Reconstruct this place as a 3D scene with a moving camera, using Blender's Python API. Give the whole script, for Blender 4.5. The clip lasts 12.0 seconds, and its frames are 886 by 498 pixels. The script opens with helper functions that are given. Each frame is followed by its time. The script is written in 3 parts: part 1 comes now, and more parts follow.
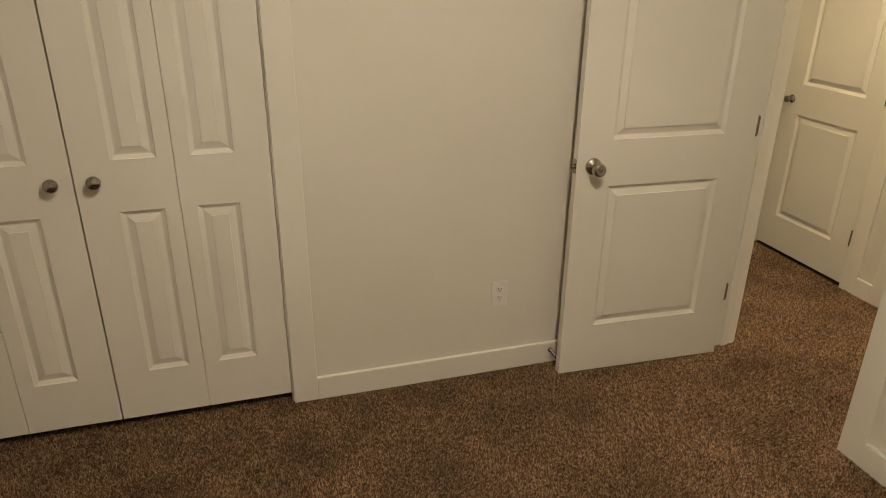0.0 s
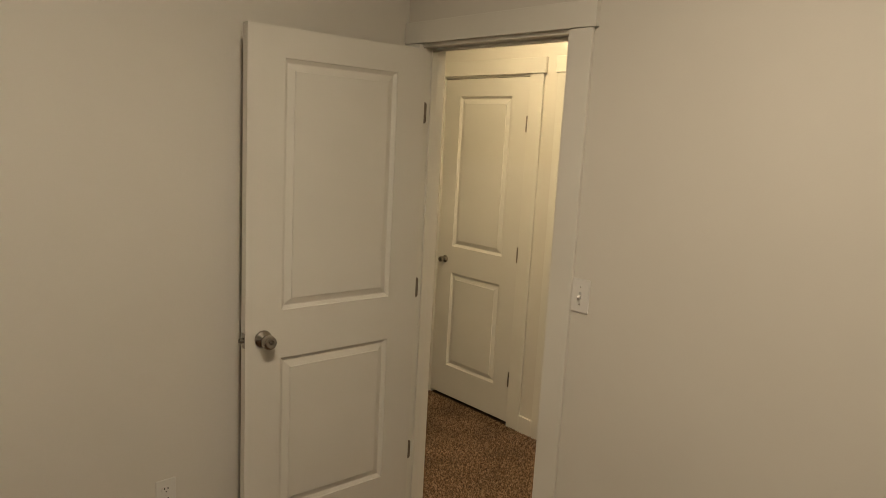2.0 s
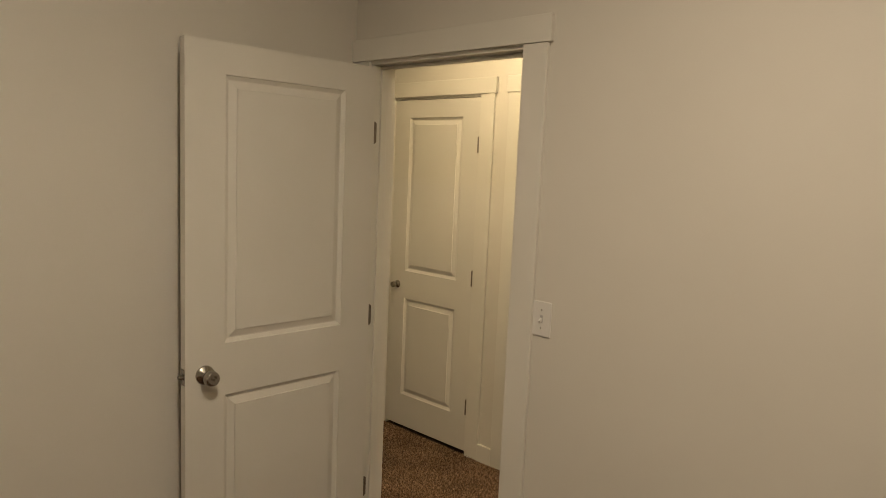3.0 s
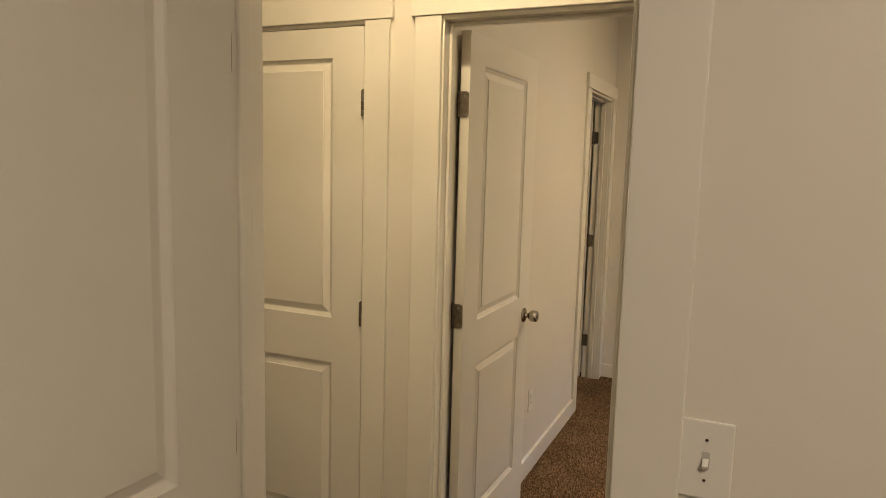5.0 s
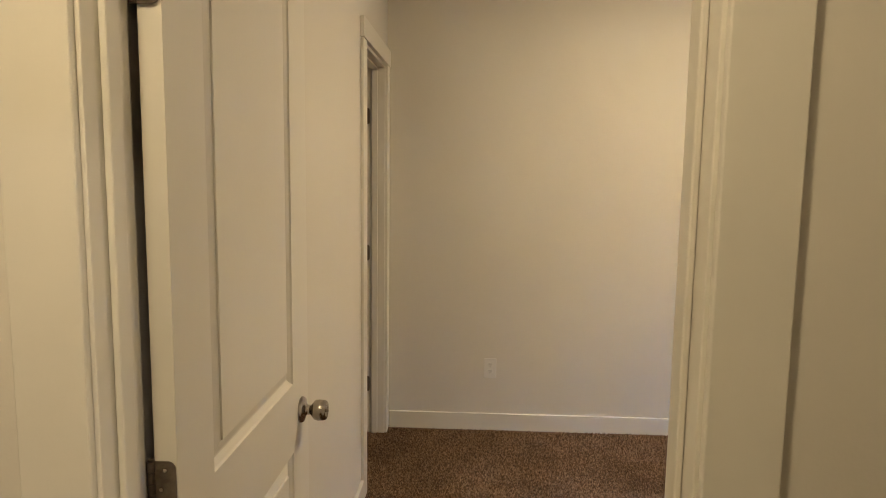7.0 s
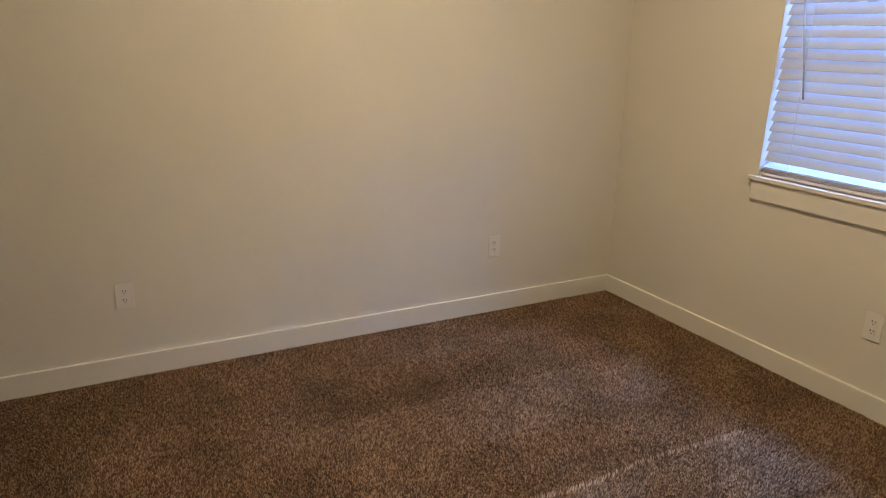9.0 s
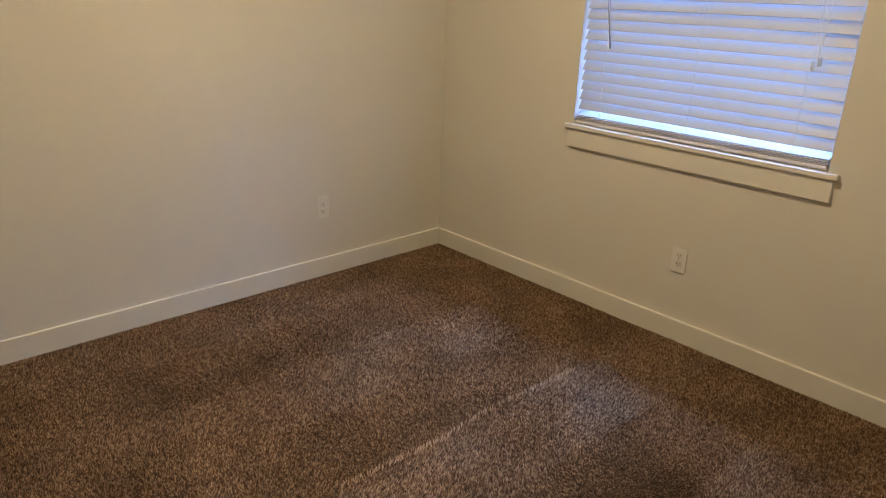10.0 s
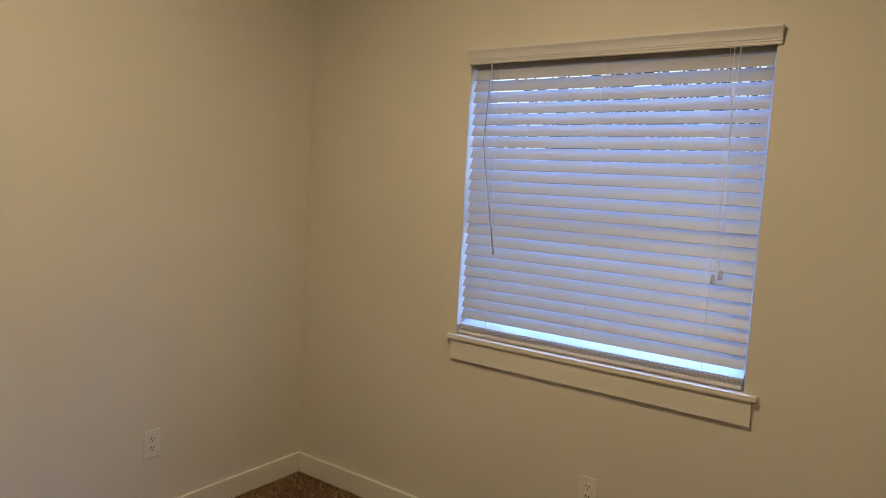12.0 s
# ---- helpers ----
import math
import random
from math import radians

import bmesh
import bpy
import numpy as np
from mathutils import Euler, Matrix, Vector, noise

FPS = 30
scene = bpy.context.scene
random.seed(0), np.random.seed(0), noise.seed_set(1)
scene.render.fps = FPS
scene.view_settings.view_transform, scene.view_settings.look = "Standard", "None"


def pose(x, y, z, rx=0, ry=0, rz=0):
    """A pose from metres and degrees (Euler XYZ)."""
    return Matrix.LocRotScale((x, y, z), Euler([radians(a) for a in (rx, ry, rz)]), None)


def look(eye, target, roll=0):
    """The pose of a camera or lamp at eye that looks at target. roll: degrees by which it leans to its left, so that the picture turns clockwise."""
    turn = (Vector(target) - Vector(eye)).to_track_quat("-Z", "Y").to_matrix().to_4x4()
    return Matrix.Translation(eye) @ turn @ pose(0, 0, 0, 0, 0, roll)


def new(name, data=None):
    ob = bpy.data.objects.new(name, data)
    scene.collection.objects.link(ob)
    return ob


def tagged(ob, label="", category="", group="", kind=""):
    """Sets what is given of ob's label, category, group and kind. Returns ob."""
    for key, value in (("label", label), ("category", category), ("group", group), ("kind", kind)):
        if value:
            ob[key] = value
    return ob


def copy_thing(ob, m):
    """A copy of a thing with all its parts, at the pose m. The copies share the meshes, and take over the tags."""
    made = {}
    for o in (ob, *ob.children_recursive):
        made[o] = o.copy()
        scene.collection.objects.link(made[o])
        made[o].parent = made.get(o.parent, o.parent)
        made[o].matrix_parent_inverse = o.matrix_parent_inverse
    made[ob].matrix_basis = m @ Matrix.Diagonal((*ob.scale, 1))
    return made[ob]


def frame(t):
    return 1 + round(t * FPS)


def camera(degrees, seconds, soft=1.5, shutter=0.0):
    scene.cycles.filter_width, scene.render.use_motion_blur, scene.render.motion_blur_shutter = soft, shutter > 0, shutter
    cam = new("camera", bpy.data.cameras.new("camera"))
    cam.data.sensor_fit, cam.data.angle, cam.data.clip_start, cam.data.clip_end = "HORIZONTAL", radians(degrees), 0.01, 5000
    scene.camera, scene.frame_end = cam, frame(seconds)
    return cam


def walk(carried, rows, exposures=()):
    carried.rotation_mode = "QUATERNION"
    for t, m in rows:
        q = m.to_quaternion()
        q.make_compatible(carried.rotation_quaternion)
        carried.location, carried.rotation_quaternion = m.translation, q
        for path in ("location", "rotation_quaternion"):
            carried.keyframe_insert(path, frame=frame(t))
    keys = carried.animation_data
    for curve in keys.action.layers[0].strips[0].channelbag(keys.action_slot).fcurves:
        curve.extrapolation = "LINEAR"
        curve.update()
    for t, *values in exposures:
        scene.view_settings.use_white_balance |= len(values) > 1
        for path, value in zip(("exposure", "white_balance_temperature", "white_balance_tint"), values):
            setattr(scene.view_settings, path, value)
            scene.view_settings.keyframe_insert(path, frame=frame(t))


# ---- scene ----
cam = camera(65.8, 12.0, 0.9)
PATH = [
    (0, (-0.175, 0.084, 1.667), (0.365, 1.842, 0.879), 0.6),
    (0.5, (-0.12, 0.099, 1.679), (0.714, 1.746, 0.908), 1.9),
    (1, (-0.081, 0.109, 1.696), (0.996, 1.686, 1.103), 2.5),
    (1.5, (-0.069, 0.128, 1.69), (1.162, 1.641, 1.247), 3.0),
    (2, (-0.063, 0.138, 1.689), (1.284, 1.582, 1.371), 3.1),
    (2.5, (-0.05, 0.161, 1.693), (1.372, 1.544, 1.433), 2.8),
    (2.7, (-0.04, 0.173, 1.686), (1.397, 1.542, 1.442), 2.6),
    (4.3, (0.463, 0.981, 1.609), (2.092, 2.109, 1.337), 2.4),
    (4.5, (0.556, 1.142, 1.612), (2.243, 2.185, 1.356), 2.1),
    (5, (0.838, 1.452, 1.598), (2.647, 2.266, 1.345), 1.5),
    (5.5, (1.136, 1.678, 1.58), (3.007, 2.344, 1.337), 0.6),
    (6, (1.435, 1.866, 1.572), (3.394, 2.197, 1.343), 0.5),
    (6.5, (1.774, 1.935, 1.543), (3.747, 2.152, 1.293), 0.3),
    (6.7, (1.908, 1.943, 1.542), (3.884, 2.116, 1.288), 0.5),
    (8.3, (2.881, 1.863, 1.491), (4.801, 1.414, 1.154), 1.5),
    (8.5, (2.948, 1.875, 1.505), (4.824, 1.33, 1.075), 1.7),
    (9, (3.004, 1.9, 1.437), (4.693, 1.005, 0.847), 1.4),
    (9.5, (3.057, 1.912, 1.436), (4.57, 0.802, 0.748), 1.4),
    (10, (3.083, 1.835, 1.434), (4.459, 0.566, 0.731), 1.9),
    (10.5, (3.175, 1.767, 1.458), (4.451, 0.318, 0.936), 3.0),
    (11, (3.218, 1.69, 1.481), (4.455, 0.148, 1.175), 3.3),
    (11.5, (3.288, 1.631, 1.48), (4.487, 0.043, 1.284), 3.6),
    (12, (3.48, 1.554, 1.494), (4.634, -0.068, 1.306), 3.1),
]
walk(cam, [(t, look(eye, target, roll)) for t, eye, target, roll in PATH], [
    (0, 0.6, 6500, 11), (1, 0.42, 6450, 11), (1.5, 0.26, 6450, 11), (2.5, 0.12, 6550, 12), (4.5, 0.05, 6600, 14), (5, 0.15, 6600, 14),
    (5.5, 0.22, 6600, 13), (6.5, 0.2, 6500, 13), (8.5, 0.0, 6200, 15), (9.5, -0.05, 6250, 14), (10.5, -0.1, 6450, 12), (12, -0.48, 6650, 12),
])

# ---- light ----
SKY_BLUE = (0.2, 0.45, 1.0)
world = bpy.data.worlds.new("world")
scene.world = world
world.use_nodes = True
wn = world.node_tree
sky = wn.nodes.new("ShaderNodeTexSky")
sky.sky_type = "NISHITA"
sky.sun_disc = False
sky.sun_elevation, sky.sun_rotation = radians(35), radians(20)
wn.nodes["Background"].inputs["Strength"].default_value = 0.15
wn.links.new(sky.outputs[0], wn.nodes["Background"].inputs["Color"])

sun_data = bpy.data.lights.new("sun", "SUN")
sun_data.energy, sun_data.angle, sun_data.color = 2.0, radians(0.5), (1, 0.95, 0.88)
new("sun", sun_data).matrix_world = look((0, 0, 20), Vector((0, 0, 20)) - Vector((math.sin(radians(20)) * 0.82, math.cos(radians(20)) * 0.82, 0.57)))

CEIL = 2.74


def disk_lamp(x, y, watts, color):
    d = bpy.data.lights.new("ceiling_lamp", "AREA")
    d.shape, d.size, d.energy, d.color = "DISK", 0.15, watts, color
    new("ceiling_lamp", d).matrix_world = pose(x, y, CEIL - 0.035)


# ceiling lamps out of view, their places judged from shadows and brightness
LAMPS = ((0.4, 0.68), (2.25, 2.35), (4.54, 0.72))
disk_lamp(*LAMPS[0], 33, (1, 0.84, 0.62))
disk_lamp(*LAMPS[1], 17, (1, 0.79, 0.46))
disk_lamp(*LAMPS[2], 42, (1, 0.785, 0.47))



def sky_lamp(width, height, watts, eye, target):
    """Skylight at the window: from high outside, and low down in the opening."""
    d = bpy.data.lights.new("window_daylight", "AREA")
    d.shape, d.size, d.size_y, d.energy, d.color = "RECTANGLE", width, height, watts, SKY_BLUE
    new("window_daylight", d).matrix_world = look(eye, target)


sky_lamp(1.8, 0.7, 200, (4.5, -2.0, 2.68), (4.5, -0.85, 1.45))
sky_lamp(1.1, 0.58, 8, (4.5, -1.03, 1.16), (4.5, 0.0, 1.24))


# ---- materials ----
def mat(name, color, rough=0.5, metal=0.0):
    m = bpy.data.materials.new(name)
    m.use_nodes = True
    b = m.node_tree.nodes["Principled BSDF"]
    b.inputs["Base Color"].default_value = (*color, 1)
    b.inputs["Roughness"].default_value = rough
    b.inputs["Metallic"].default_value = metal
    return m


def nodes_of(m):
    t = m.node_tree
    return t.nodes, t.links, t.nodes["Principled BSDF"]


def vary(m, c1, c2, scale, detail=4.0, bump_scale=0.0, bump=0.0, distance=0.001, rough=None):
    """Two-scale colour drift and fine relief, in metres of the object's own space."""
    n, l, b = nodes_of(m)
    tc = n.new("ShaderNodeTexCoord")
    no = n.new("ShaderNodeTexNoise")
    no.inputs["Scale"].default_value, no.inputs["Detail"].default_value = scale, detail
    l.new(tc.outputs["Object"], no.inputs["Vector"])
    ramp = n.new("ShaderNodeValToRGB")
    ramp.color_ramp.elements[0].position, ramp.color_ramp.elements[1].position = 0.3, 0.7
    ramp.color_ramp.elements[0].color, ramp.color_ramp.elements[1].color = (*c1, 1), (*c2, 1)
    l.new(no.outputs["Fac"], ramp.inputs["Fac"])
    l.new(ramp.outputs["Color"], b.inputs["Base Color"])
    if rough:
        mr = n.new("ShaderNodeMapRange")
        mr.inputs["To Min"].default_value, mr.inputs["To Max"].default_value = rough
        l.new(no.outputs["Fac"], mr.inputs["Value"])
        l.new(mr.outputs[0], b.inputs["Roughness"])
    if bump:
        nb = n.new("ShaderNodeTexNoise")
        nb.inputs["Scale"].default_value, nb.inputs["Detail"].default_value = bump_scale, 3
        l.new(tc.outputs["Object"], nb.inputs["Vector"])
        bp = n.new("ShaderNodeBump")
        bp.inputs["Strength"].default_value, bp.inputs["Distance"].default_value = bump, distance
        l.new(nb.outputs["Fac"], bp.inputs["Height"])
        l.new(bp.outputs["Normal"], b.inputs["Normal"])
    return m


WALL = vary(mat("wall_paint", (0.74, 0.71, 0.64), 0.6), (0.625, 0.594, 0.53), (0.665, 0.633, 0.568), 1.3, 5, 160, 0.2, 0.0010, (0.5, 0.68))
CEILING = vary(mat("ceiling_paint", (0.8, 0.79, 0.76), 0.9), (0.68, 0.67, 0.64), (0.73, 0.72, 0.69), 2, 3, 60, 0.5, 0.003)
TRIM = vary(mat("trim_paint", (0.8, 0.77, 0.71), 0.4), (0.67, 0.645, 0.58), (0.71, 0.685, 0.62), 3, 4, 90, 0.12, 0.0008, (0.32, 0.45))
DOOR = vary(mat("door_paint", (0.79, 0.765, 0.7), 0.42), (0.655, 0.63, 0.57), (0.695, 0.67, 0.61), 2.2, 4, 70, 0.15, 0.0008, (0.36, 0.5))
NICKEL = vary(mat("satin_nickel", (0.52, 0.49, 0.45), 0.3, 1), (0.34, 0.31, 0.275), (0.43, 0.40, 0.36), 60, 3, 400, 0.08, 0.0002, (0.14, 0.26))
BRONZE = vary(mat("aged_hinge_metal", (0.33, 0.30, 0.27), 0.38, 1), (0.17, 0.14, 0.115), (0.26, 0.225, 0.19), 70, 3, 300, 0.1, 0.0002, (0.3, 0.5))
PLASTIC = mat("white_plastic", (0.69, 0.67, 0.63), 0.35)
DARK = mat("dark_slot", (0.03, 0.027, 0.025), 0.6)
SKYGLOW = mat("far_sky", (0.8, 0.88, 1.0), 1.0)
nodes_of(SKYGLOW)[2].inputs["Emission Color"].default_value = (0.66, 0.84, 1.0, 1)
nodes_of(SKYGLOW)[2].inputs["Emission Strength"].default_value = 2.1
GREY = mat("shaded_plastic", (0.42, 0.41, 0.39), 0.5)
RUBBER = mat("black_rubber", (0.03, 0.03, 0.03), 0.7)
VINYL = mat("white_vinyl", (0.8, 0.8, 0.8), 0.4)
CORD = mat("blind_cord", (0.8, 0.79, 0.77), 0.7)
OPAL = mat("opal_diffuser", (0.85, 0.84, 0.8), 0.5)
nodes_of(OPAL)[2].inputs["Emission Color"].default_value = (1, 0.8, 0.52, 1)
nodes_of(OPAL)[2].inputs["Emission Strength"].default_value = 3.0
CLEAR = mat("clear_acrylic", (0.93, 0.94, 0.95), 0.12)
nodes_of(CLEAR)[2].inputs["Transmission Weight"].default_value = 0.6
GLASS = mat("window_glass", (0.97, 0.98, 0.98), 0.02)
nodes_of(GLASS)[2].inputs["Transmission Weight"].default_value = 1.0
nodes_of(GLASS)[2].inputs["IOR"].default_value = 1.05

BLIND_WHITE = vary(mat("blind_white", (0.66, 0.65, 0.66), 0.4), (0.62, 0.61, 0.63), (0.67, 0.66, 0.68), 5, 3, 120, 0.08, 0.0004, (0.34, 0.46))
SHADED_RAIL = mat("shaded_headrail", (0.36, 0.34, 0.32), 0.5)
SLAT = mat("faux_wood_slat", (0.57, 0.57, 0.61), 0.42)
n_, l_, b_ = nodes_of(SLAT)
tr_ = n_.new("ShaderNodeBsdfTranslucent")
tr_.inputs["Color"].default_value = (0.8, 0.8, 0.8, 1)
mx_ = n_.new("ShaderNodeMixShader")
mx_.inputs[0].default_value = 0.16
l_.new(b_.outputs[0], mx_.inputs[1])
l_.new(tr_.outputs[0], mx_.inputs[2])
l_.new(mx_.outputs[0], n_["Material Output"].inputs["Surface"])


def carpet_material(name, per_tuft):
    m = mat(name, (0.2, 0.12, 0.08), 0.95)
    n, l, b = nodes_of(m)
    b.inputs["Specular IOR Level"].default_value = 0.1
    b.inputs["Sheen Weight"].default_value = 0.04
    tc = n.new("ShaderNodeTexCoord")
    # random value patches, painted in for the shading of trodden pile
    big = n.new("ShaderNodeTexNoise")
    big.inputs["Scale"].default_value, big.inputs["Detail"].default_value = 4.0, 4
    l.new(tc.outputs["Object"], big.inputs["Vector"])
    ramp = n.new("ShaderNodeValToRGB")
    e = ramp.color_ramp.elements
    e[0].position, e[0].color = 0.0, (0.026, 0.012, 0.007, 1)
    e[1].position, e[1].color = 1.0, (0.47, 0.32, 0.195, 1)
    mid = ramp.color_ramp.elements.new(0.40)
    mid.color = (0.15, 0.083, 0.045, 1)
    if per_tuft:
        geo = n.new("ShaderNodeNewGeometry")
        clump = n.new("ShaderNodeTexNoise")
        clump.inputs["Scale"].default_value, clump.inputs["Detail"].default_value = 62, 2
        l.new(tc.outputs["Object"], clump.inputs["Vector"])
        spread = n.new("ShaderNodeMapRange")
        spread.inputs["From Min"].default_value, spread.inputs["From Max"].default_value = 0.32, 0.68
        l.new(clump.outputs["Fac"], spread.inputs["Value"])
        both = n.new("ShaderNodeMix")
        both.inputs["Factor"].default_value = 0.38
        l.new(geo.outputs["Random Per Island"], both.inputs["A"])
        l.new(spread.outputs[0], both.inputs["B"])
        l.new(both.outputs["Result"], ramp.inputs["Fac"])
    else:
        fine = n.new("ShaderNodeTexNoise")
        fine.inputs["Scale"].default_value, fine.inputs["Detail"].default_value = 130, 2
        l.new(tc.outputs["Object"], fine.inputs["Vector"])
        l.new(fine.outputs["Fac"], ramp.inputs["Fac"])
        bp = n.new("ShaderNodeBump")
        bp.inputs["Strength"].default_value, bp.inputs["Distance"].default_value = 0.8, 0.008
        l.new(fine.outputs["Fac"], bp.inputs["Height"])
        l.new(bp.outputs["Normal"], b.inputs["Normal"])
    mr = n.new("ShaderNodeMapRange")
    mr.inputs["From Min"].default_value, mr.inputs["From Max"].default_value = 0.3, 0.7
    # the base's value is lowered to paint in the shade between tufts
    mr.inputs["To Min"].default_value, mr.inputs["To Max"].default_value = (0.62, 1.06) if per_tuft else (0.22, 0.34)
    l.new(big.outputs["Fac"], mr.inputs["Value"])
    hsv = n.new("ShaderNodeHueSaturation")
    l.new(ramp.outputs["Color"], hsv.inputs["Color"])
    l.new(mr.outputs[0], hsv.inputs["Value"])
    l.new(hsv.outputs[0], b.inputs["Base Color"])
    return m


CARPET = carpet_material("shaded_carpet_base", False)
TUFT = carpet_material("brown_frieze_yarn", True)
RIDGE_LIT = vary(mat("ridge_lit_yarn", (0.5, 0.38, 0.27), 0.95), (0.34, 0.23, 0.15), (0.52, 0.39, 0.28), 40, 2)
GRASS = vary(mat("lawn", (0.06, 0.09, 0.03), 0.9), (0.04, 0.065, 0.02), (0.09, 0.12, 0.05), 3, 6, 40, 0.5, 0.02)
BARK = vary(mat("bark", (0.12, 0.09, 0.07), 0.9), (0.08, 0.06, 0.045), (0.16, 0.12, 0.09), 9, 6, 30, 0.8, 0.02)
LEAF = mat("tree_leaf", (0.07, 0.10, 0.04), 0.6)
SIDING = vary(mat("outer_siding", (0.5, 0.48, 0.44), 0.7), (0.47, 0.45, 0.41), (0.53, 0.51, 0.47), 2, 4)


# ---- mesh helpers ----
def box(bm, x0, y0, z0, x1, y1, z1, bevel=0.0):
    r = bmesh.ops.create_cube(bm, size=1)
    bmesh.ops.scale(bm, vec=(x1 - x0, y1 - y0, z1 - z0), verts=r["verts"])
    bmesh.ops.translate(bm, vec=((x0 + x1) / 2, (y0 + y1) / 2, (z0 + z1) / 2), verts=r["verts"])
    if bevel:
        edges = list({e for v in r["verts"] for e in v.link_edges})
        bmesh.ops.bevel(bm, geom=edges, offset=bevel, segments=2, profile=0.5, affect="EDGES")
    return bm


def boxed(x0, y0, z0, x1, y1, z1, bevel=0.0):
    return box(bmesh.new(), x0, y0, z0, x1, y1, z1, bevel)


def lathe(bm, profile, m, steps=24):
    """Turns rows of (radius, height) about z and lays the result by the pose m."""
    rings = []
    for r, h in profile:
        if r < 1e-5:
            rings.append([bm.verts.new(m @ Vector((0, 0, h)))])
        else:
            rings.append([bm.verts.new(m @ Vector((r * math.cos(2 * math.pi * k / steps), r * math.sin(2 * math.pi * k / steps), h))) for k in range(steps)])
    for a, b in zip(rings, rings[1:]):
        for k in range(steps):
            k2 = (k + 1) % steps
            vs = [a[k % len(a)], a[k2 % len(a)], b[k2 % len(b)], b[k % len(b)]]
            vs = [v for i, v in enumerate(vs) if v not in vs[:i]]
            if len(vs) > 2:
                bm.faces.new(vs)
    return bm


def finish(bm, name, material, smooth=False):
    bmesh.ops.recalc_face_normals(bm, faces=bm.faces)
    me = bpy.data.meshes.new(name)
    bm.to_mesh(me)
    bm.free()
    me.materials.append(material)
    if smooth:
        for p in me.polygons:
            p.use_smooth = True
    return me


def part(name, bm, material, parent, label="", smooth=False):
    ob = new(name, finish(bm, name, material, smooth))
    ob.parent = parent
    return tagged(ob, label)


def thing(name, label, category, group="", m=None, kind=""):
    ob = new(name)
    ob.empty_display_size = 0.05
    if m is not None:
        ob.matrix_world = m
    return tagged(ob, label, category, group, kind)


def struct(name, bm, material, label="", category=""):
    return tagged(new(name, finish(bm, name, material)), label, category, kind="structure")


# ---- structure ----
XA, XA2 = 1.85, 1.965          # wall between the first bedroom and the hall
XH, XH2 = 2.945, 3.06          # wall between the hall and the second bedroom
XE = 6.005                     # far wall of the second bedroom
YC, YC2 = 2.475, 2.59          # closet wall of the first bedroom
YN, YN2 = 2.43, 2.545          # closet wall of the second bedroom
YS, YS2 = -0.82, -0.98         # window wall
AX0, AY0 = -1.8, -1.05         # far sides of the first bedroom
HY0, HY1 = 0.3, 4.6            # ends of the hall
DA = (1.621, 2.370)            # openings in the hall walls, along y
DB = (1.654, 2.414)
DH = (2.716, 3.406)
DC = (5.19, 5.90)              # opening in the closet wall of the second bedroom, along x
BF = (-1.345, -0.072)          # bifold closet opening, along x
TOP = 2.066
JT = 0.0195                    # jamb thickness and clearance
WX0, WX1, WZ0, WZ1 = 3.93, 5.076, 0.868, 2.037

wall = bmesh.new()
box(wall, AX0 - 0.12, YC, 0, BF[0] - JT, YC2, CEIL)
box(wall, BF[1] + JT, YC, 0, XA, YC2, CEIL)
box(wall, BF[0] - JT, YC, TOP + JT, BF[1] + JT, YC2, CEIL)
struct("wall_north_bedroom_1", wall, WALL, "off-white painted drywall beside the bifold closet", "wall")

wall = bmesh.new()
box(wall, XA, AY0 - 0.12, 0, XA2, DA[0] - JT, CEIL)
box(wall, XA, DA[1] + JT, 0, XA2, HY1, CEIL)
box(wall, XA, DA[0] - JT, TOP + JT, XA2, DA[1] + JT, CEIL)
struct("wall_east_bedroom_1", wall, WALL, "off-white painted drywall with the bedroom doorway", "wall")

wall = bmesh.new()
box(wall, XH, -1.1, 0, XH2, DB[0] - JT, CEIL)
box(wall, XH, DB[1] + JT, 0, XH2, DH[0] - JT, CEIL)
box(wall, XH, DH[1] + JT, 0, XH2, HY1, CEIL)
box(wall, XH, DB[0] - JT, TOP + JT, XH2, DB[1] + JT, CEIL)
box(wall, XH, DH[0] - JT, TOP + JT, XH2, DH[1] + JT, CEIL)
struct("wall_hall", wall, WALL, "off-white painted drywall with two hall doorways", "wall")

wall = bmesh.new()
box(wall, XH2, YN, 0, DC[0] - JT, YN2, CEIL)
box(wall, DC[1] + JT, YN, 0, XE, YN2, CEIL)
box(wall, DC[0] - JT, YN, TOP + JT, DC[1] + JT, YN2, CEIL)
struct("wall_north_bedroom_2", wall, WALL, "off-white painted drywall with a closet doorway", "wall")

struct("wall_east_bedroom_2", boxed(XE, -1.1, 0, XE + 0.12, 3.4, CEIL), WALL, "plain off-white painted drywall", "wall")

wall = bmesh.new()
box(wall, XH2, YS2, 0, WX0, YS, CEIL)
box(wall, WX1, YS2, 0, XE, YS, CEIL)
box(wall, WX0, YS2, WZ1, WX1, YS, CEIL)
box(wall, WX0, YS2, 0, WX1, YS, WZ0 - 0.022)
struct("wall_south_bedroom_2", wall, WALL, "off-white painted drywall around the window", "wall")

struct("wall_west_bedroom_1", boxed(AX0 - 0.12, AY0 - 0.12, 0, AX0, YC, CEIL), WALL, "plain off-white painted drywall", "wall")
struct("wall_south_bedroom_1", boxed(AX0, AY0 - 0.12, 0, XA, AY0, CEIL), WALL, "plain off-white painted drywall", "wall")
struct("wall_south_hall", boxed(XA2, HY0 - 0.12, 0, XH, HY0, CEIL), WALL, "plain off-white painted drywall", "wall")
struct("wall_north_hall", boxed(XA, HY1, 0, XH2, HY1 + 0.12, CEIL), WALL, "plain off-white painted drywall", "wall")
wall = bmesh.new()
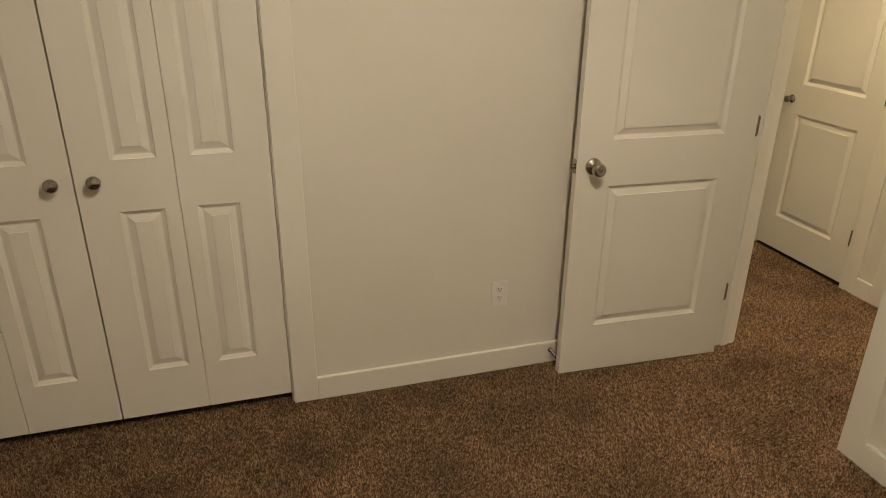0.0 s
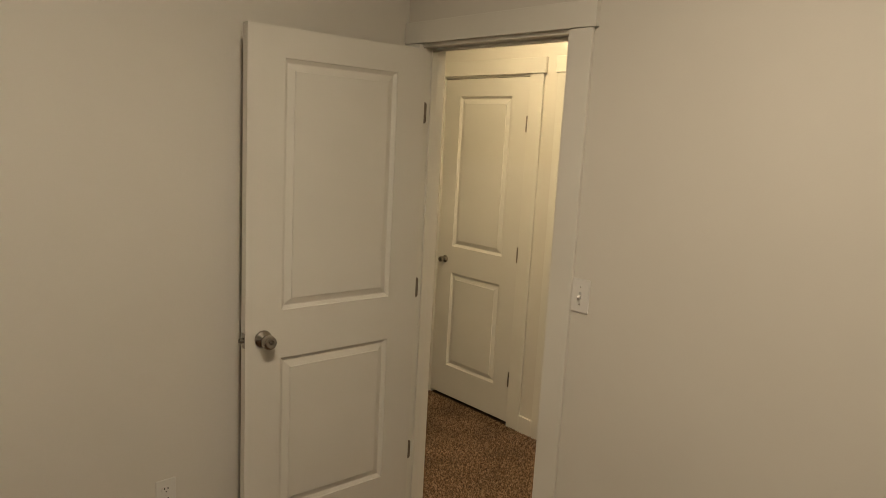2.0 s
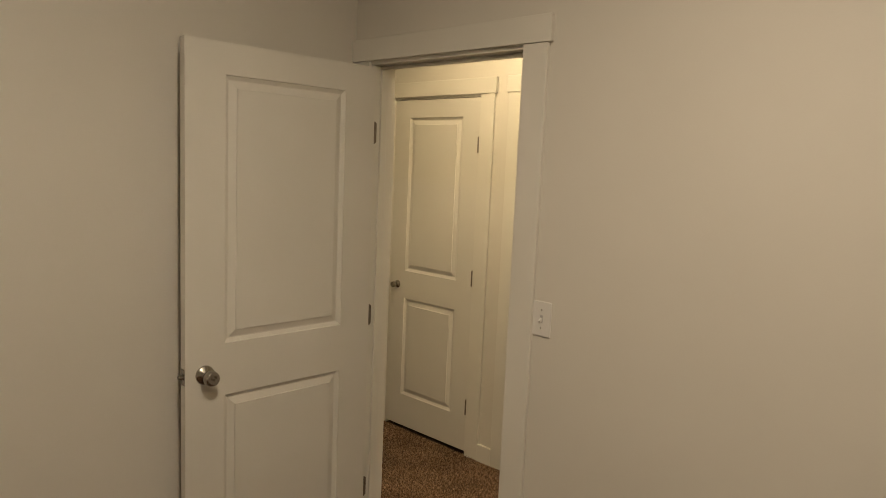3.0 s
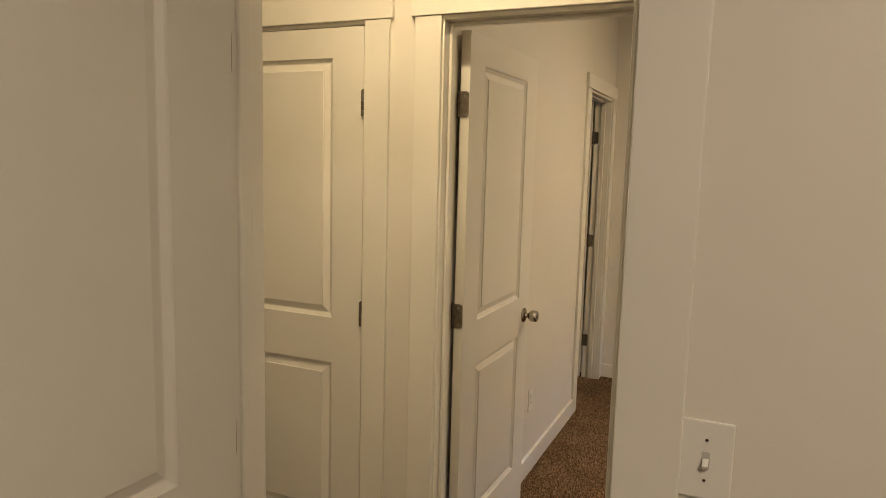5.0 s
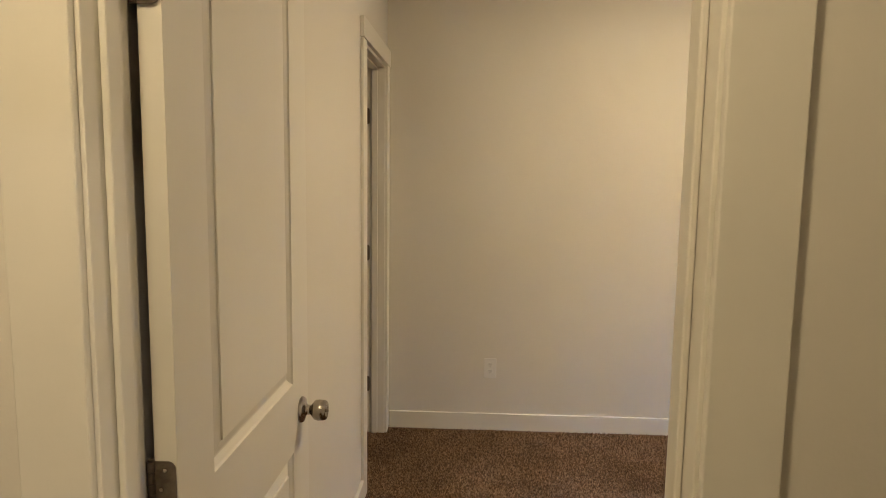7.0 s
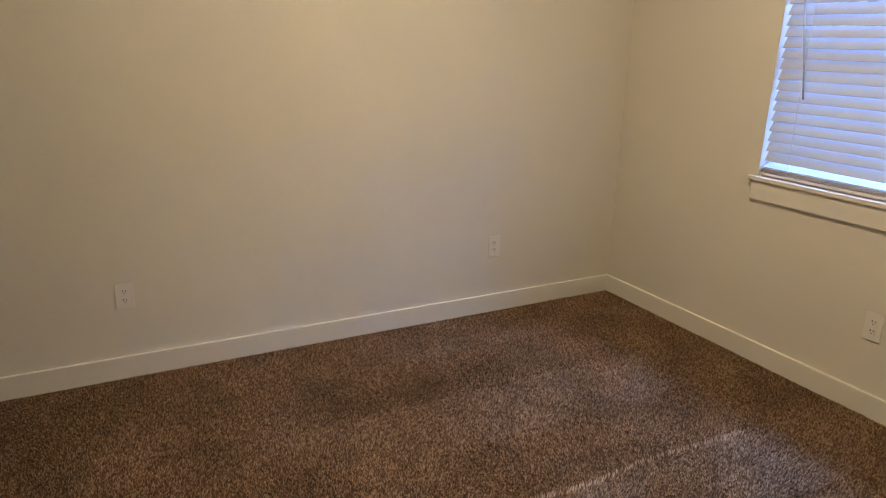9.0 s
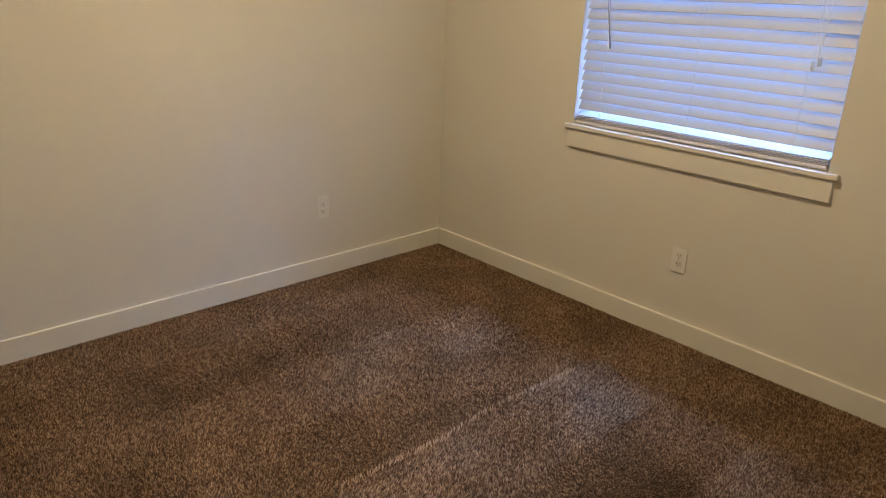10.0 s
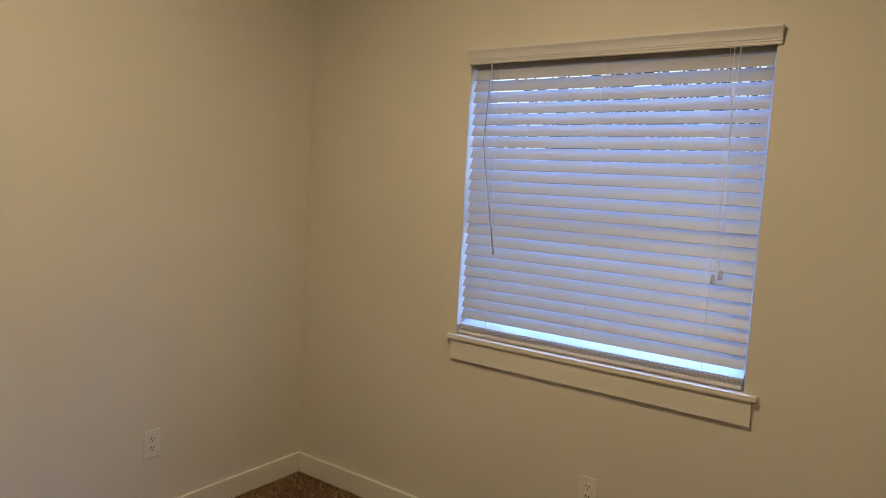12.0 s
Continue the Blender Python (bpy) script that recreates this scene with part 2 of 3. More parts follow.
box(wall, AX0 - 0.12, YC2 + 0.6, 0, XA, YC2 + 0.7, CEIL)
box(wall, AX0 - 0.12, YC2, 0, AX0, YC2 + 0.6, CEIL)
struct("wall_closet_bedroom_1", wall, WALL, "plain painted drywall inside the closet", "wall")
wall = bmesh.new()
box(wall, XH2, 3.4, 0, XE + 0.12, 3.5, CEIL)
box(wall, 4.6, YN2, 0, 4.7, 3.4, CEIL)
struct("wall_closet_bedroom_2", wall, WALL, "plain painted drywall inside the closet", "wall")

struct("ceiling", boxed(AX0 - 0.12, -1.2, CEIL, XE + 0.12, 4.75, CEIL + 0.15), CEILING, "white painted ceiling", "ceiling")
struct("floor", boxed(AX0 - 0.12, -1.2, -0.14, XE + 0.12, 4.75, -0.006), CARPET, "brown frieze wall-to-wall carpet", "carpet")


# ---- trim ----
def baseboard(x0, y0, x1, y1):
    """A run of baseboard between two corners of its footprint."""
    bm = boxed(min(x0, x1), min(y0, y1), -0.01, max(x0, x1), max(y0, y1), 0.095, 0.003)
    return struct("baseboard", bm, TRIM, "white painted flat wooden baseboard", "baseboard")


BT = 0.017
CW = 0.096                     # casing width
for run in (
    (BF[1] + CW + 0.006, YC - BT, XA, YC), (AX0, YC - BT, BF[0] - CW - 0.006, YC),
    (XA - BT, AY0, XA, DA[0] - CW - 0.006),
    (AX0, AY0, AX0 + BT, YC - BT), (AX0 + BT, AY0, XA - BT, AY0 + BT),
    (XH - BT, DB[1] + CW + 0.006, XH, DH[0] - CW - 0.006), (XH - BT, DH[1] + CW + 0.006, XH, HY1), (XH - BT, HY0, XH, DB[0] - CW - 0.006),
    (XA2, DA[1] + CW + 0.006, XA2 + BT, HY1), (XA2, HY0, XA2 + BT, DA[0] - CW - 0.006),
    (XH2, YN - BT, DC[0] - CW - 0.006, YN),
    (XE - BT, YS, XE, YN - 0.02), (XH2 + BT, YS, XE - BT, YS + BT), (XH2, YS, XH2 + BT, DB[0] - CW - 0.006),
):
    baseboard(*run)


def opening_trim(name, a0, a1, face0, face1, along, sides, stop_at, skip=()):
    """Jambs, stops and flat casing round an opening from a0 to a1 along one axis, in a wall from face0 to face1."""
    t = thing(name, "white painted flat wooden door casing and jambs", "door frame", kind="structure")

    def b(u0, v0, z0, u1, v1, z1, bev=0.002):
        return boxed(u0, v0, z0, u1, v1, z1, bev) if along == "x" else boxed(v0, u0, z0, v1, u1, z1, bev)

    lo, hi = min(face0, face1), max(face0, face1)
    part("jamb", b(a0 - 0.018, lo - 0.001, -0.008, a0, hi + 0.001, TOP - 0.008), TRIM, t)
    part("jamb", b(a1, lo - 0.001, -0.008, a1 + 0.018, hi + 0.001, TOP - 0.008), TRIM, t)
    part("head_jamb", b(a0 - 0.018, lo - 0.001, TOP - 0.0075, a1 + 0.018, hi + 0.001, TOP + 0.012), TRIM, t)
    if stop_at is not None:
        part("stop", b(a0 + 0.0005, stop_at, -0.008, a0 + 0.011, stop_at + 0.034, TOP - 0.0195, 0.003), TRIM, t)
        part("stop", b(a1 - 0.011, stop_at, -0.008, a1 - 0.0005, stop_at + 0.034, TOP - 0.0195, 0.003), TRIM, t)
        part("head_stop", b(a0 + 0.0005, stop_at, TOP - 0.019, a1 - 0.0005, stop_at + 0.034, TOP - 0.008, 0.003), TRIM, t)
    for side in sides:
        s, f = (-1, lo) if side < 0 else (1, hi)
        v0, v1 = sorted((f + s * 0.0005, f + s * 0.0155))
        w0, w1 = sorted((f + s * 0.0005, f + s * 0.0205))
        left = b(a0 - 0.006 - CW, v0, -0.008, a0 - 0.006, v1, TOP + 0.006, 0.0025)
        right = b(a1 + 0.006, v0, -0.008, a1 + 0.006 + CW, v1, TOP + 0.006, 0.0025)
        part("side_casing", left, TRIM, t)
        part("side_casing", right, TRIM, t)
        e1 = 0.001 if "ear" in skip else 0.014
        part("head_casing", b(a0 - 0.006 - CW - 0.014, w0, TOP + 0.0065, a1 + 0.006 + CW + e1, w1, TOP + 0.093, 0.0025), TRIM, t)
    return t


opening_trim("door_frame_1", DA[0], DA[1], XA, XA2, "y", (-1, 1), XA + 0.042, ("ear",))
opening_trim("door_frame_2", DB[0], DB[1], XH, XH2, "y", (-1, 1), XH + 0.038)
opening_trim("door_frame_3", DH[0], DH[1], XH, XH2, "y", (-1,), XH + 0.042)
opening_trim("door_frame_4", DC[0], DC[1], YN, YN2, "x", (-1,), YN + 0.038, ("ear",))
opening_trim("closet_frame", BF[0], BF[1], YC, YC2, "x", (-1,), None)


# ---- doors ----
RINGS = ((0.0, 0.0), (0.0025, 0.0042), (0.0145, 0.0118), (0.0185, 0.0118), (0.041, 0.0045), (0.0422, 0.0010))


def slab(w, h, t, panels):
    """A moulded door leaf from x 0 to w, y 0 to t; panels are rectangles x0, z0, x1, z1 sunk into both faces."""
    bm = bmesh.new()
    xs = sorted({0, w, *(p[0] for p in panels), *(p[2] for p in panels)})
    zs = sorted({0, h, *(p[1] for p in panels), *(p[3] for p in panels)})
    for y, s in ((0, 1), (t, -1)):
        def v(x, z, d=0.0):
            return bm.verts.new((x, y + s * d, z))
        for x0, x1 in zip(xs, xs[1:]):
            for z0, z1 in zip(zs, zs[1:]):
                if not any(p[0] <= x0 and x1 <= p[2] and p[1] <= z0 and z1 <= p[3] for p in panels):
                    bm.faces.new((v(x0, z0), v(x1, z0), v(x1, z1), v(x0, z1)))
        for x0, z0, x1, z1 in panels:
            loops = [[v(x0 + o, z0 + o, d), v(x1 - o, z0 + o, d), v(x1 - o, z1 - o, d), v(x0 + o, z1 - o, d)] for o, d in RINGS]
            for a, b in zip(loops, loops[1:]):
                for k in range(4):
                    bm.faces.new((a[k], a[(k + 1) % 4], b[(k + 1) % 4], b[k]))
            bm.faces.new(loops[-1])
    for c in (((0, 0), (w, 0)), ((w, 0), (w, h)), ((w, h), (0, h)), ((0, h), (0, 0))):
        (ax, az), (bx, bz) = c
        bm.faces.new([bm.verts.new(q) for q in ((ax, 0, az), (bx, 0, bz), (bx, t, bz), (ax, t, az))])
    bmesh.ops.remove_doubles(bm, verts=bm.verts, dist=1e-5)
    return bm


KNOB = ((0.0, 0.0), (0.033, 0.0), (0.0335, 0.003), (0.030, 0.008), (0.016, 0.0125), (0.0125, 0.016), (0.0125, 0.026), (0.018, 0.030), (0.0245, 0.036), (0.0265, 0.046), (0.0255, 0.058), (0.023, 0.0645), (0.020, 0.066), (0.012, 0.0645), (0.0, 0.064))


def door_knob(parent, x, y, z, s, size=1.0):
    """A round lever-less knob with its rosette, on the face whose outward side is s along y."""
    m = pose(x, y, z, 90 if s < 0 else -90) @ Matrix.Scale(size, 4)
    k = part("door_knob", lathe(bmesh.new(), KNOB, m, 32), NICKEL, parent, "satin nickel round door knob", True)
    part("privacy_button", lathe(bmesh.new(), ((0, 0.070), (0.0045, 0.070), (0.005, 0.068), (0.005, 0.062)), m, 16), BRONZE, k)
    return k


def hinge(parent, px, py, z, plates, h=0.089, fat=1.0):
    """A butt hinge: knuckles at px, py and plates given as (dx, dy, nx, ny): the way that a plate reaches and its outward side."""
    bm = bmesh.new()
    for k in range(5):
        z0 = z + k * h / 5 + 0.0006
        lathe(bm, [(r * fat, q) for r, q in ((0, 0), (0.0058, 0), (0.0063, 0.0006), (0.0063, h / 5 - 0.0018), (0.0058, h / 5 - 0.0012), (0, h / 5 - 0.0012))], pose(px, py, z0), 12)
    lathe(bm, ((0.0045, 0), (0.0048, 0.003), (0, 0.0045)), pose(px, py, z + h), 10)
    knuckle = part("hinge", bm, BRONZE, parent, "aged metal butt hinge", False)
    for dx, dy, nx, ny in plates:
        w, r, th = 0.038, 0.012, 0.0022
        outline = [(0, 0)]
        for cx, cz, a0 in ((w - r, r, -90), (w - r, h - r, 0)):
            outline += [(cx + r * math.cos(radians(a0 + 15 * k)), cz + r * math.sin(radians(a0 + 15 * k))) for k in range(7)]
        outline.append((0, h))
        bm = bmesh.new()
        rows = [[bm.verts.new((px + dx * u + nx * q, py + dy * u + ny * q, z + v)) for u, v in outline] for q in (-th / 2, th / 2)]
        bm.faces.new(rows[0])
        bm.faces.new(rows[1])
        for k in range(len(outline)):
            k2 = (k + 1) % len(outline)
            bm.faces.new((rows[0][k], rows[0][k2], rows[1][k2], rows[1][k]))
        part("hinge_plate", bm, BRONZE, knuckle)
        for u, v in ((0.022, 0.014), (0.015, 0.0445), (0.022, 0.075)):
            q = Vector((px + dx * u, py + dy * u, z + v))
            way = Vector((nx, ny, 0))
            m = Matrix.Translation(q + way * th / 2) @ way.to_track_quat("Z", "Y").to_matrix().to_4x4()
            part("screw", lathe(bmesh.new(), ((0.0038, 0), (0.0034, 0.0009), (0.001, 0.0005), (0, 0.0004)), m, 10), NICKEL, knuckle)
    return knuckle


HINGE_Z = (0.235, 0.992, 1.745)
Z0, LEAF_H, LEAF_T = 0.008, 2.04, 0.035


def two_panels(w, stile, dz=0.0):
    return ((stile, 0.222 + min(dz, 0), w - stile, 0.842 + min(dz, 0)), (stile, 1.014 + dz, w - stile, 1.936))


def latch(parent, w, z):
    part("latch_plate", boxed(w - 0.0004, 0.005, z - 0.028, w + 0.0012, 0.030, z + 0.028, 0.0005), NICKEL, parent)
    bm = bmesh.new()
    lathe(bm, ((0.010, 0), (0.010, 0.011), (0.007, 0.0165), (0, 0.017)), pose(w, 0.0175, z, 0, 90, 0), 14)
    part("latch_bolt", bm, NICKEL, parent, "nickel latch bolt", True)


def door(name, label, w, stile, m, knob_z, knobs=(-1, 1), bolt=True, dz=0.0, knob_size=1.0):
    d = thing(name, label, "door", kind="structure", m=m)
    part("slab", slab(w, LEAF_H, LEAF_T, two_panels(w, stile, dz)), DOOR, d)
    for s in knobs:
        door_knob(d, w - 0.068, 0 if s < 0 else LEAF_T, knob_z - Z0, s, knob_size)
    if bolt:
        latch(d, w, knob_z - Z0)
    return d


door_1 = door("door_1", "white two-panel bedroom door standing open against the wall", 0.768, 0.14, pose(1.820, 2.350, 0.002, 0, 0, 177.5), 0.935, dz=0.013)
for z in HINGE_Z:
    hinge(door_1, -0.0155, -0.0165, z, ((-1, 0, 0, 1),), 0.089, 0.8)
door_2 = door("door_2", "white two-panel bedroom door standing open along the wall", 0.757, 0.138, pose(XH2 + 0.018, DB[1] - 0.040, Z0, 0, 0, -1.0), 0.918, dz=-0.016)
for z in HINGE_Z:
    hinge(door_2, -0.003, 0.039, z, ((0, -1, -1, 0),))
door_3 = door("door_3", "white two-panel hall closet door, shut", DH[1] - DH[0] - 0.006, 0.128, pose(XH + 0.034, DH[0] + 0.003, 0.016, 0, 0, 90), 0.912, (1,), False, -0.018, 0.72)
for z in HINGE_Z:
    hinge(door_3, -0.0015, LEAF_T + 0.0045, z - 0.012, (), 0.089, 1.3)
door_4 = door("door_4", "white two-panel closet door standing open into the closet", 0.70, 0.128, pose(DC[1] - 0.004, YN2 + 0.012, Z0, 0, 0, 90), 0.92)
for z in HINGE_Z:
    hinge(door_4, -0.006, -0.002, z, ((-1, 0, 0, -1),))

BW = 0.3155
closet = thing("bifold_closet_door", "white moulded bifold closet doors, shut", "closet door")
for k in range(4):
    x0 = BF[0] + 0.010 + k * BW + (0.002 if k > 1 else 0)
    near, far = (0.052, 0.118) if k % 2 else (0.118, 0.052)
    bm = slab(BW - 0.003, 1.995, 0.032, ((near, 0.195, BW - 0.003 - far, 0.825), (near, 1.005, BW - 0.003 - far, 1.91)))
    bmesh.ops.translate(bm, verts=bm.verts, vec=(x0 + (0.001 if k == 2 else 0), YC + 0.004, 0.035))
    panel = part("door_panel", bm, DOOR, closet)
    if k in (1, 2):
        kx = x0 + (BW - 0.062 if k == 1 else 0.062)
        prof = ((0, 0), (0.011, 0), (0.012, 0.002), (0.008, 0.007), (0.008, 0.011), (0.016, 0.015), (0.0225, 0.022), (0.0235, 0.030), (0.020, 0.037), (0.012, 0.0415), (0, 0.0425))
        part("knob", lathe(bmesh.new(), prof, pose(kx, YC + 0.004, 0.975, 90), 28), NICKEL, panel, "round satin nickel closet knob", True)

strike = thing("strike_plate", "nickel strike plate on the door jamb", "strike plate")
part("plate", boxed(XA + 0.008, DA[0] + 0.0003, 0.905, XA + 0.038, DA[0] + 0.0022, 0.965, 0.0006), BRONZE, strike)
part("bolt_hole", boxed(XA + 0.016, DA[0] + 0.0018, 0.922, XA + 0.030, DA[0] + 0.0026, 0.948), DARK, strike)


# ---- electrical ----
def outlet(m, group="wall outlets"):
    """A duplex outlet whose plate lies in x and z and faces -y."""
    o = thing("wall_outlet", "white plastic duplex outlet on the wall", "outlet", group, m)
    part("cover_plate", boxed(-0.036, -0.0055, -0.0585, 0.036, 0.0, 0.0585, 0.0025), PLASTIC, o)
    for s in (-1, 1):
        bm = bmesh.new()
        lathe(bm, ((0.0165, 0), (0.0165, 0.0018), (0.0155, 0.0024), (0, 0.0024)), pose(0, -0.0055, s * 0.0195, 90), 20)
        for v in bm.verts:
            v.co.z = s * 0.0195 + max(-0.0135, min(0.0135, v.co.z - s * 0.0195))
        face = part("receptacle", bm, PLASTIC, o)
        for x, h in ((-0.0062, 0.0085), (0.0062, 0.0070)):
            part("slot", boxed(x - 0.0018, -0.0084, s * 0.0195 + 0.001, x + 0.0018, -0.0077, s * 0.0195 + 0.001 + h), DARK, face)
        part("slot", lathe(bmesh.new(), ((0.0027, 0), (0.0027, 0.0006), (0, 0.0006)), pose(0, -0.0078, s * 0.0195 - 0.0065, 90), 10), DARK, face)
    part("screw", lathe(bmesh.new(), ((0.003, 0), (0.0025, 0.001), (0, 0.0008)), pose(0, -0.0055, 0, 90), 10), PLASTIC, o)
    return o


out = outlet(pose(0.808, YC, 0.364))
for m in (pose(XE, 1.822, 0.366, 0, 0, -90), pose(XE, 0.0, 0.367, 0, 0, -90), pose(4.438, YS, 0.37, 0, 0, 180), pose(4.16, YN, 0.385)):
    copy_thing(out, m)


def light_switch(m):
    o = thing("light_switch", "white plastic toggle light switch on the wall", "light switch", "light switches", m)
    part("cover_plate", boxed(-0.036, -0.0055, -0.0585, 0.036, 0.0, 0.0585, 0.0025), PLASTIC, o)
    # flat grey patch: the slot's shade is painted, nothing is recessed
    part("toggle_slot", boxed(-0.0055, -0.0060, -0.0125, 0.0055, -0.0050, 0.0125), GREY, o)
    bm = boxed(-0.0042, -0.014, -0.0045, 0.0042, 0.0, 0.0045, 0.0012)
    bmesh.ops.rotate(bm, verts=bm.verts, cent=(0, 0, 0), matrix=Matrix.Rotation(radians(35), 3, "X"))
    bmesh.ops.translate(bm, verts=bm.verts, vec=(0, -0.004, 0))
    part("toggle", bm, PLASTIC, o)
    for z in (-0.030, 0.030):
        part("screw", lathe(bmesh.new(), ((0.0026, 0), (0.0023, 0.0012), (0, 0.001)), pose(0, -0.0055, z, 90), 10), NICKEL, o)
    return o


sw = light_switch(pose(XA, 1.486, 1.185, 0, 0, -90))
copy_thing(sw, pose(XH, 1.288, 1.172, 0, 0, -90))

stop = thing("door_stop", "spring door stop on the baseboard behind the door", "door stop", m=pose(1.058, YC - BT, 0.058))
prof = [(0.0, 0.0), (0.011, 0.0), (0.011, 0.004), (0.006, 0.006)]
for k in range(16):
    prof += [(0.0062, 0.007 + k * 0.0034), (0.0048, 0.0087 + k * 0.0034)]
part("spring", lathe(bmesh.new(), prof, pose(0, 0, 0, 90), 14), NICKEL, stop)
part("rubber_tip", lathe(bmesh.new(), ((0.0, 0.061), (0.007, 0.061), (0.0078, 0.064), (0.0075, 0.074), (0.005, 0.077), (0, 0.077)), pose(0, 0, 0, 90), 14), RUBBER, stop)

# unseen fixtures of assumed form, added above the lamps
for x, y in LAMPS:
    f = thing("ceiling_light", "flat round white ceiling disk light, unseen, form assumed", "ceiling light", "ceiling lights", pose(x, y, CEIL))
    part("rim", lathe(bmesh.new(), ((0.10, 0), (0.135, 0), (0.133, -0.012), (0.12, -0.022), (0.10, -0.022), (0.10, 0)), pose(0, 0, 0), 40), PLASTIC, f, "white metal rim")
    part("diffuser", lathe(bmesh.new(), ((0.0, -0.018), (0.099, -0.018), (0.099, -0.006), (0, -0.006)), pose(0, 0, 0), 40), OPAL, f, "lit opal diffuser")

# ---- window and blind ----
win = thing("window_1", "white vinyl window behind a nearly closed blind", "window", kind="structure")
fy0, fy1 = YS2 + 0.01, YS2 + 0.07
part("window_frame", boxed(WX0, fy0, WZ0, WX0 + 0.045, fy1, WZ1, 0.003), VINYL, win)
part("window_frame", boxed(WX1 - 0.045, fy0, WZ0, WX1, fy1, WZ1, 0.003), VINYL, win)
part("window_frame", boxed(WX0 + 0.0455, fy0, WZ1 - 0.045, WX1 - 0.0455, fy1, WZ1, 0.003), VINYL, win)
part("window_frame", boxed(WX0 + 0.0455, fy0, WZ0, WX1 - 0.0455, fy1, WZ0 + 0.05, 0.003), VINYL, win)
part("meeting_rail", boxed(WX0 + 0.0455, fy0 + 0.01, 1.45, WX1 - 0.0455, fy1 - 0.004, 1.49, 0.003), VINYL, win)
for z0, z1 in ((WZ0 + 0.05, 1.45), (1.49, WZ1 - 0.045)):
    g = part("pane", boxed(WX0 + 0.045, fy0 + 0.025, z0, WX1 - 0.045, fy0 + 0.029, z1), GLASS, win)
    g.visible_shadow = False
part("window_sill", boxed(WX0, YS2 + 0.071, WZ0 - 0.021, WX1, YS - 0.0005, WZ0), TRIM, win)
part("window_stool", boxed(3.886, YS + 0.0005, WZ0 - 0.021, 5.111, YS + 0.028, WZ0, 0.004), TRIM, win)
part("window_apron", boxed(3.901, YS + 0.0005, 0.761, 5.094, YS + 0.016, WZ0 - 0.0215, 0.002), TRIM, win)

blind = thing("window_blind", "white faux-wood blind, slats tilted nearly shut", "blind")
# rail set back and greyed: the valance's shadow is partly painted
part("headrail", boxed(WX0 + 0.008, YS - 0.062, 1.969, WX1 - 0.008, YS - 0.026, 2.035, 0.002), SHADED_RAIL, blind, "steel headrail, greyed for the shadow under the valance")
bm = bmesh.new()
prof = ((0.0, 1.984), (0.007, 1.984), (0.009, 1.987), (0.009, 1.993), (0.012, 1.995), (0.012, 2.000), (0.015, 2.002), (0.0155, 2.010), (0.017, 2.018), (0.020, 2.026), (0.0245, 2.033), (0.026, 2.036), (0.026, 2.042), (0.0, 2.042))
ends = [[bm.verts.new((x, YS + 0.001 + d, z)) for d, z in prof] for x in (3.915, 5.081)]
for k in range(len(prof)):
    k2 = (k + 1) % len(prof)
    bm.faces.new((ends[0][k], ends[0][k2], ends[1][k2], ends[1][k]))
bm.faces.new(ends[0])
bm.faces.new(ends[1])
part("valance", bm, BLIND_WHITE, blind, "white crown-moulded valance")

BY = YS - 0.026                 # middle plane of the slats
PITCH, SLAT_W, TILT = 0.04476, 0.050, 61.8
SX0, SX1 = WX0 + 0.009, WX1 - 0.009


def slat_bm():
    bm = bmesh.new()
    c, s = math.cos(radians(TILT)), math.sin(radians(TILT))
    rows = []
    for k in range(7):
        u = (k / 6 - 0.5) * SLAT_W
        bow = 0.0014 * (1 - (2 * u / SLAT_W) ** 2)
        for th in (0.0, -0.0026):
            y, z = u * c + (bow + th) * s, -u * s + (bow + th) * c
            rows.append(((0, y, z), (SX1 - SX0, y, z)))
    vs = [[bm.verts.new(q) for q in r] for r in rows]
    for k in range(6):
        a, b, a2, b2 = vs[2 * k], vs[2 * k + 2], vs[2 * k + 1], vs[2 * k + 3]
        bm.faces.new((a[0], a[1], b[1], b[0]))
        bm.faces.new((a2[0], a2[1], b2[1], b2[0]))
        for e in (0, 1):
            bm.faces.new((a[e], b[e], b2[e], a2[e]))
    for k in (0, 12):
        bm.faces.new((vs[k][0], vs[k][1], vs[k + 1][1], vs[k + 1][0]))
    return bm


slat_mesh = finish(slat_bm(), "slat", SLAT)
NS = 23
rnd = random.Random(4)
for k in range(NS):
    o = new("slat", slat_mesh)
    o.parent = blind
    o.matrix_basis = pose(SX0, BY, 1.945 - k * PITCH, rnd.uniform(-0.5, 0.5), rnd.uniform(-0.04, 0.04), 0)
# the lowest slats lie stacked and nearly flat on the bottom rail
for k, (z, rx) in enumerate(((0.8945, 59), (0.9015, 56), (0.9095, 50), (0.920, 38))):
    o = new("slat", slat_mesh)
    o.parent = blind
    o.matrix_basis = pose(SX0, BY - 0.002 * k, z, rx, 0, 0)
rail = part("bottom_rail", boxed(SX0, BY - 0.025, WZ0 + 0.002, SX1, BY + 0.025, 0.888, 0.005), BLIND_WHITE, blind)
part("rail_lip", boxed(SX0 + 0.001, BY + 0.0252, 0.876, SX1 - 0.001, BY + 0.0275, 0.882, 0.001), BLIND_WHITE, rail)


